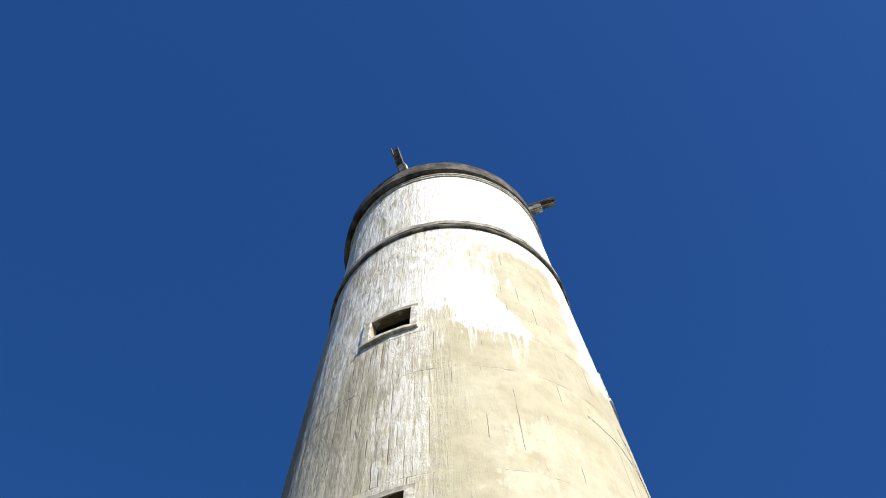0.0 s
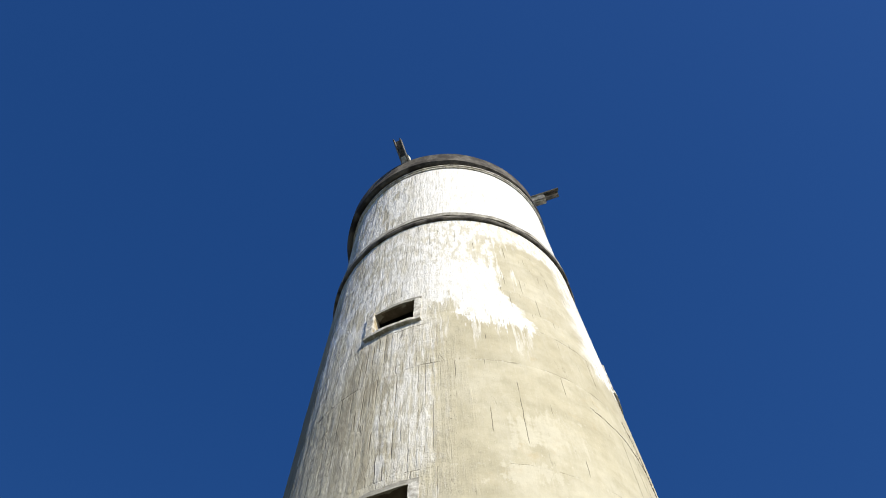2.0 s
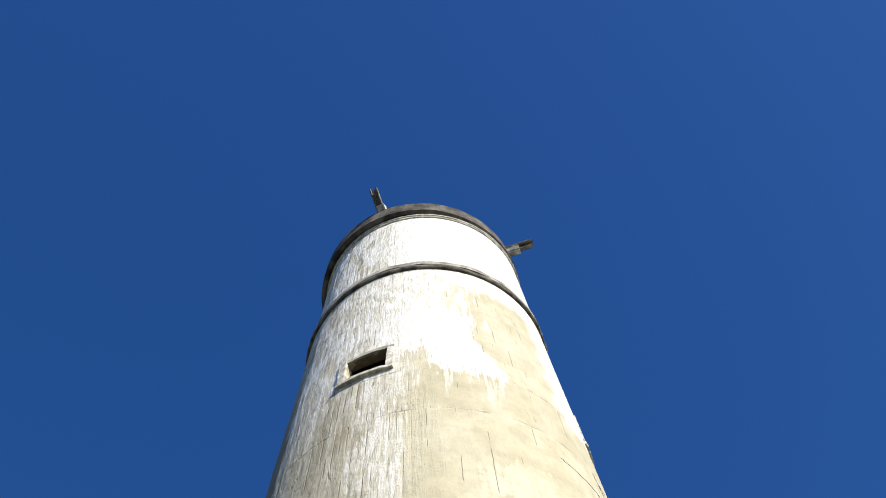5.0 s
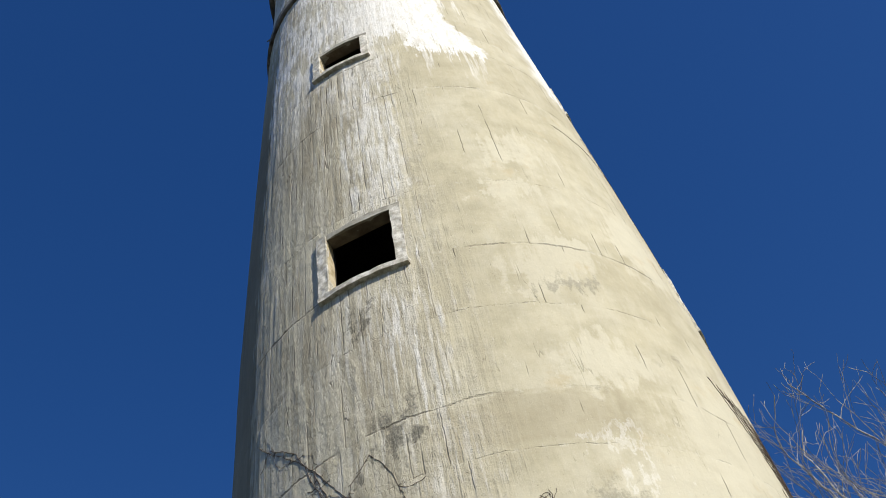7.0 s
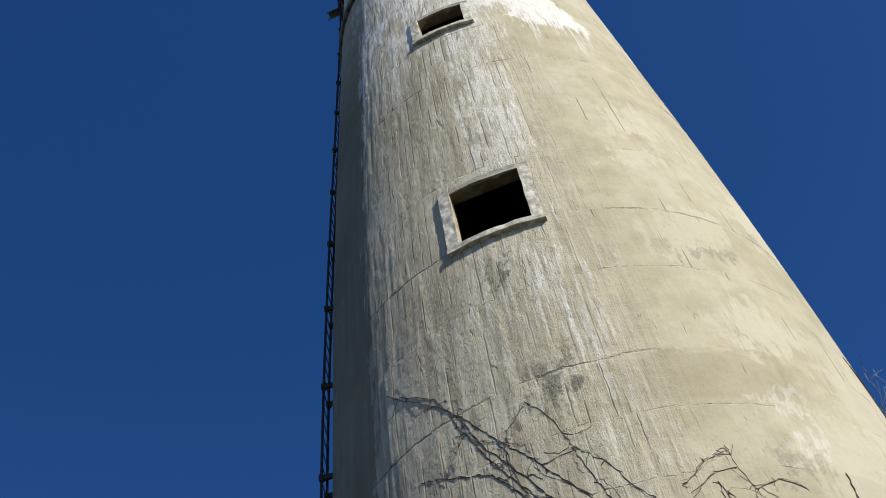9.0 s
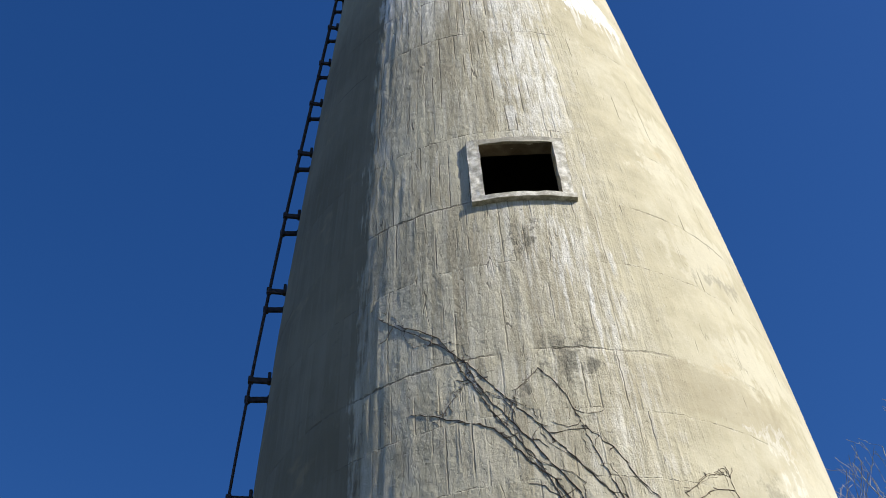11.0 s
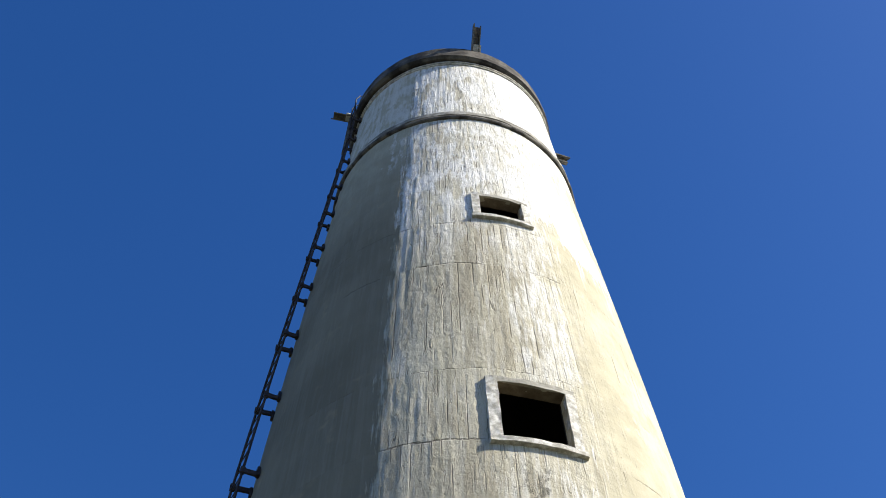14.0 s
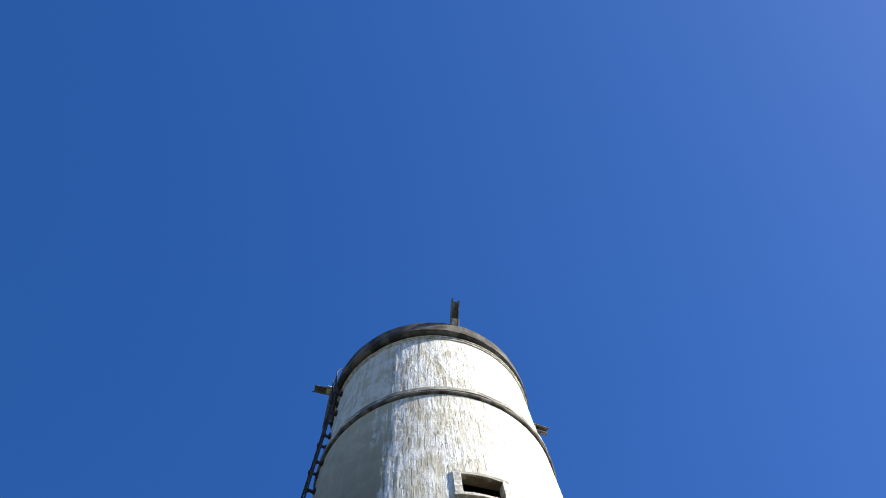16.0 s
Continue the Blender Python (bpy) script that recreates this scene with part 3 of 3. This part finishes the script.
ladder = tagged(new("ladder"), "long rusted iron ladder bracketed to the tower wall", "ladder")
for far in (0, 1):
    bm = bmesh.new()
    pts = [rail_at(z, far) for z in np.arange(0.2, 28.6, 0.8)]
    top = pts[-1]
    inward = Vector((-top.x, -top.y, 0)).normalized()
    pts += [top + Vector((0, 0, 0.45)), top + inward * 0.10 + Vector((0, 0, 0.70)), top + inward * 0.32 + Vector((0, 0, 0.74)), top + inward * 0.50 + Vector((0, 0, 0.5))]
    tube(bm, pts, [0.023] * (len(pts) - 4) + [0.014] * 4, 6)
    part("rail", bm, MAT_IRON, ladder)
z, rung = 0.5, None
while z < 28.5:
    a, b = rail_at(z, 0), rail_at(z, 1)
    if rung is None:
        rung = part("rung", tube(bmesh.new(), [(0, 0, 0), (0, 1, 0)], [0.010, 0.010], 5), MAT_IRON, ladder)
        ob = rung
    else:
        ob = new("rung", rung.data)
        ob.parent = ladder
    ob.matrix_basis = Matrix.Translation(a) @ Vector((0, 1, 0)).rotation_difference(b - a).to_matrix().to_4x4() @ Matrix.Diagonal((1, (b - a).length, 1, 1))
    z += 0.30
for z in (0.8, 2.9, 5.0, 7.1, 9.2, 11.35, 13.44, 15.30, 17.13, 18.87, 20.42, 21.82, 23.16, 24.32, 25.5, 26.6, 27.6):
    for far in (0, 1):
        p = rail_at(z, far)
        n = Vector((p.x, p.y, 0)).normalized()
        gap = math.hypot(p.x, p.y) - float(wall_radius(z))
        size = 0.125 if z < 19 else 0.105
        bm = bmesh.new()
        block(bm, (gap + 0.11, 0.04, size * 0.8), Matrix.Translation((-(gap + 0.03) / 2, 0, 0)), 0.006)
        block(bm, (0.05, 0.10, size * 1.5), Matrix.Translation((-gap + 0.03, 0, 0.05 - 0.09 * far)), 0.008)
        block(bm, (0.075, 0.075, size), None, 0.008)
        ob = part("bracket", bm, MAT_IRON, ladder)
        ob.matrix_basis = Matrix.Translation(p) @ Matrix.Rotation(math.atan2(n.y, n.x), 4, "Z")


# ---- bare climbing vines ----
def wander(pts, rng, step=0.06, jitter=0.008):
    """A kinked path along the wall through (angle, height) knots."""
    out = []
    for (a0, z0), (a1, z1) in zip(pts, pts[1:]):
        n = max(2, int(math.hypot(radians(a1 - a0) * 3.8, z1 - z0) / step))
        for k in range(n):
            t = k / n
            out.append((a0 + (a1 - a0) * t + math.degrees(rng.gauss(0, jitter) / 3.8), z0 + (z1 - z0) * t + rng.gauss(0, jitter)))
    return out + [pts[-1]]


def stem_bm(bm, path, r0, r1, rng, off=0.0):
    proud = relief(np.array([p[0] for p in path], float), np.array([p[1] for p in path], float))
    pts = [on_wall(a, z, off + float(d) + r0 * 0.4 + rng.random() * 0.004) for (a, z), d in zip(path, proud)]
    n = len(pts)
    tube(bm, pts, [r0 + (r1 - r0) * i / (n - 1) for i in range(n)], 5)


def vine(label, stems, seed, r0=0.017, twigs=9, twig_len=0.42, strands=1):
    """A leafless vine: main stems, each a part, with thin twigs."""
    rng = random.Random(seed)
    thing = tagged(new("climbing_vine"), label, "vine", "vines on the tower")
    spots = []
    for knots in stems:
        path = wander(knots, rng)
        bm = bmesh.new()
        stem_bm(bm, path, r0 * 0.62, r0, rng)
        for k in range(strands):     # thinner strands twine along
            drift, lag = rng.gauss(0, 0.075), rng.randint(0, max(1, len(path) // 5))
            side = [(a + math.degrees((drift * math.sin(i * 0.35 + k) + rng.gauss(0, 0.012)) / 3.8), z + drift * math.cos(i * 0.27 + 2 * k) + rng.gauss(0, 0.012))
                    for i, (a, z) in enumerate(path[lag:])]
            if len(side) > 3:
                stem_bm(bm, side, r0 * 0.3, r0 * 0.55, rng)
        part("stem", bm, MAT_VINE, thing)
        spots += path
    bm = bmesh.new()
    for _ in range(twigs * len(stems)):
        a, z = rng.choice(spots)
        turn = rng.uniform(0, 2 * math.pi)
        n, length = rng.randint(4, 8), twig_len * rng.uniform(0.3, 1.2)
        path = [(a, z)]
        for k in range(n):
            turn += rng.gauss(0, 0.45)
            a += math.degrees(math.cos(turn) * length / n / 3.8)
            z += math.sin(turn) * length / n
            path.append((a, z))
        stem_bm(bm, path, min(0.0055, r0 * 0.6), 0.0026, rng)
    for _ in range(int(48 * len(stems) * min(1.0, r0 / 0.01))):     # short spurs
        a, z = rng.choice(spots)
        turn, length = rng.uniform(0, 2 * math.pi), rng.uniform(0.02, 0.07)
        stem_bm(bm, [(a, z), (a + math.degrees(math.cos(turn) * length / 3.8), z + math.sin(turn) * length)], min(0.005, r0 * 0.6), 0.0026, rng)
    tagged(part("twig_spray", bm, MAT_VINE, thing, "thin dry twigs"), kind="stuff")
    return thing


vine("dry leafless vine straggling across the board-marked wall", [
    [(-31.0, 12.0), (-28.7, 11.81), (-21.4, 11.34), (-15.0, 10.85), (-9.9, 10.29), (-4.8, 9.82), (-1.0, 9.43), (2.8, 9.03), (7.7, 8.59), (14, 8.0), (17, 5.0), (18, 0.0)],
    [(-27.0, 11.75), (-19.0, 11.28), (-17.4, 11.07), (-13.9, 10.44), (-9.4, 9.8), (-5.2, 9.31), (-2.5, 8.83), (2, 8.0), (6, 5.0), (8, 0.0)],
    [(-15.0, 10.85), (-11.5, 10.2), (-7.5, 9.75), (-3.2, 9.25), (1.0, 8.75), (6, 8.1), (14, 6.5)],
    [(-24.6, 10.24), (-16.6, 9.96), (-10.7, 9.74), (-6.3, 9.28), (-2.7, 8.99), (2, 8.3)]], 3, 0.0072, 11, 0.4, 1)
vine("dry leafless vine with looping stems low on the wall", [
    [(-2.6, 10.55), (0.9, 10.16), (2.8, 9.67), (7.0, 9.37), (9.6, 8.99), (13.2, 8.68), (18.5, 8.43), (24.1, 8.25), (28, 7.0), (28, 0.0)],
    [(2.8, 9.67), (4.5, 9.2), (7.0, 8.7), (11, 8.2), (16, 7.4)]], 5, 0.0058, 11, 0.35, 1)
vine("dry leafless vine arching over bare render", [
    [(16.5, 8.83), (21.6, 9.14), (25.1, 9.23), (25.9, 8.98), (26.8, 8.7), (25.9, 8.22), (26, 6), (27, 0)],
    [(17.5, 8.75), (22.5, 8.98), (25.5, 9.0)],
    [(22.0, 8.83), (23.5, 8.58), (29.2, 8.39), (32.0, 8.16), (34, 7.2)],
    [(26.8, 8.7), (31.3, 8.83), (35.1, 8.72)],
    [(22.0, 8.83), (21.5, 8.4), (21.6, 7.9)], [(22.0, 8.83), (23.0, 8.45), (23.8, 7.9)]], 8, 0.0052, 9, 0.3)
vine("stub of dry vine on sunlit render", [[(44.0, 9.0), (43.7, 8.71), (43.7, 8.31), (45, 7.0), (46, 0.0)]], 11, 0.014, 6, 0.3)
vine("thin dry vine rising over sunlit render", [[(46.3, 8.34), (53.7, 8.56), (67.3, 8.91)], [(63.2, 9.17), (68.8, 9.03), (74.2, 8.76), (80, 8.2), (84, 0)]], 13, 0.007, 4, 0.3)
vine("matted dry vine hanging down the sunny flank", [
    [(70 + 2.2 * k, 11.7 - 0.05 * k), (74 + 2.6 * k, 11.2 - 0.1 * k), (78 + 2.5 * k, 10.7 - 0.1 * k), (82 + 2.0 * k, 10.0), (84 + 2 * k, 9.0), (86 + 2 * k, 0.0)] for k in range(7)], 17, 0.008, 12, 0.45)
vine("wisp of dry vine caught behind the ladder", [[(-88, 14.7), (-86, 14.2), (-87, 13.5), (-85, 12.8)], [(-84, 14.9), (-86, 14.0), (-84, 13.1)]], 19, 0.006, 10, 0.3)


vine("hair-thin dry vine curving over plain wall", [[(-9.0, 9.75), (-6.5, 10.25), (-2.6, 10.55)], [(-20.0, 10.0), (-15.0, 10.45), (-11.0, 10.5)]], 23, 0.0032, 2, 0.2)
vine("withered vine clinging high on the sunny flank", [[(62.6, 17.75), (68, 17.66), (76, 17.6), (84, 17.2)], [(80, 18.4), (84, 17.6), (87, 16.4), (88, 14.9)], [(84, 17.2), (86, 16.4), (88, 15.2)]], 29, 0.0034, 4, 0.25)


# ---- bare trees ----
def bare_tree(label, base, height, limbs, seed):
    """A leafless tree: trunk, limbs and a fine spray of twigs."""
    rng = random.Random(seed)
    thing = tagged(new("bare_tree"), label, "tree")
    base = Vector(base)
    fork = base + Vector((0.1, -0.1, height * 0.32))
    part("trunk", tube(bmesh.new(), [base + Vector((0, 0, -0.1)), base + Vector((0.02, 0, 0.25)), base + Vector((0.1, 0.05, height * 0.14)), fork, fork + Vector((0, 0, height * 0.1))],
                       [height * 0.016, height * 0.0125, height * 0.011, height * 0.0095, height * 0.004], 10), MAT_BARK, thing, smooth=True)
    sprigs = bmesh.new()

    def grow(bm, p, d, length, r, level):
        n = max(4, int(length / 0.22))
        pts, radii = [p.copy()], [r]
        for i in range(n):
            d = (d + Vector((rng.gauss(0, 0.15), rng.gauss(0, 0.15), rng.gauss(0.075, 0.09)))).normalized()
            p = p + d * (length / n)
            pts.append(p.copy())
            radii.append(r * (1 - 0.82 * (i + 1) / n))
            if level < 3 and i >= n * 0.2:
                chance = (0.46, 0.42, 0.3)[level]
                if rng.random() < chance:
                    side = d.cross(Vector((rng.gauss(0, 1), rng.gauss(0, 1), rng.gauss(0, 1)))).normalized()
                    nd = (d + side * rng.uniform(0.4, 0.85)).normalized()
                    left = 1 - i / n
                    grow(bm if level < 1 else sprigs, p, nd, max(0.3, length * left * rng.uniform(0.45, 0.8)), max(0.005, radii[-1] * 0.6), level + 1)
        tube(bm, pts, [max(v, 0.0042) for v in radii], 6 if level < 1 else 4)

    for tip in limbs:
        tip = Vector(tip)
        start = base.lerp(fork, rng.uniform(0.75, 1.0))
        d = (tip - start)
        bm = bmesh.new()
        grow(bm, start, (d.normalized() + Vector((d.x, d.y, 0)) * 0.02).normalized(), d.length * 0.92, height * 0.0029, 0)
        part("limb", bm, MAT_BARK, thing)
    tagged(part("twig_spray", sprigs, MAT_BARK, thing, "fine pale bare twigs"), kind="stuff")
    return thing


bare_tree("tall bare grey tree beside the tower in winter", (6.6, 5.8, 0), 18.0,
          [(4.7, 5.2, 17.4), (4.95, 5.0, 16.9), (5.35, 5.4, 17.2), (5.87, 5.2, 17.6), (6.47, 5.2, 18.0), (7.03, 5.2, 18.4), (7.62, 5.2, 18.8), (4.7, 5.2, 16.0), (4.8, 5.6, 15.8),
           (5.3, 5.0, 16.4), (6.18, 5.4, 16.9), (5.5, 6.0, 15.6), (6.9, 6.6, 17.8), (8.2, 5.6, 18.3), (8.9, 6.8, 17.4), (7.4, 5.0, 17.2), (7.3, 5.6, 19.0), (8.1, 5.0, 19.5)], 4)
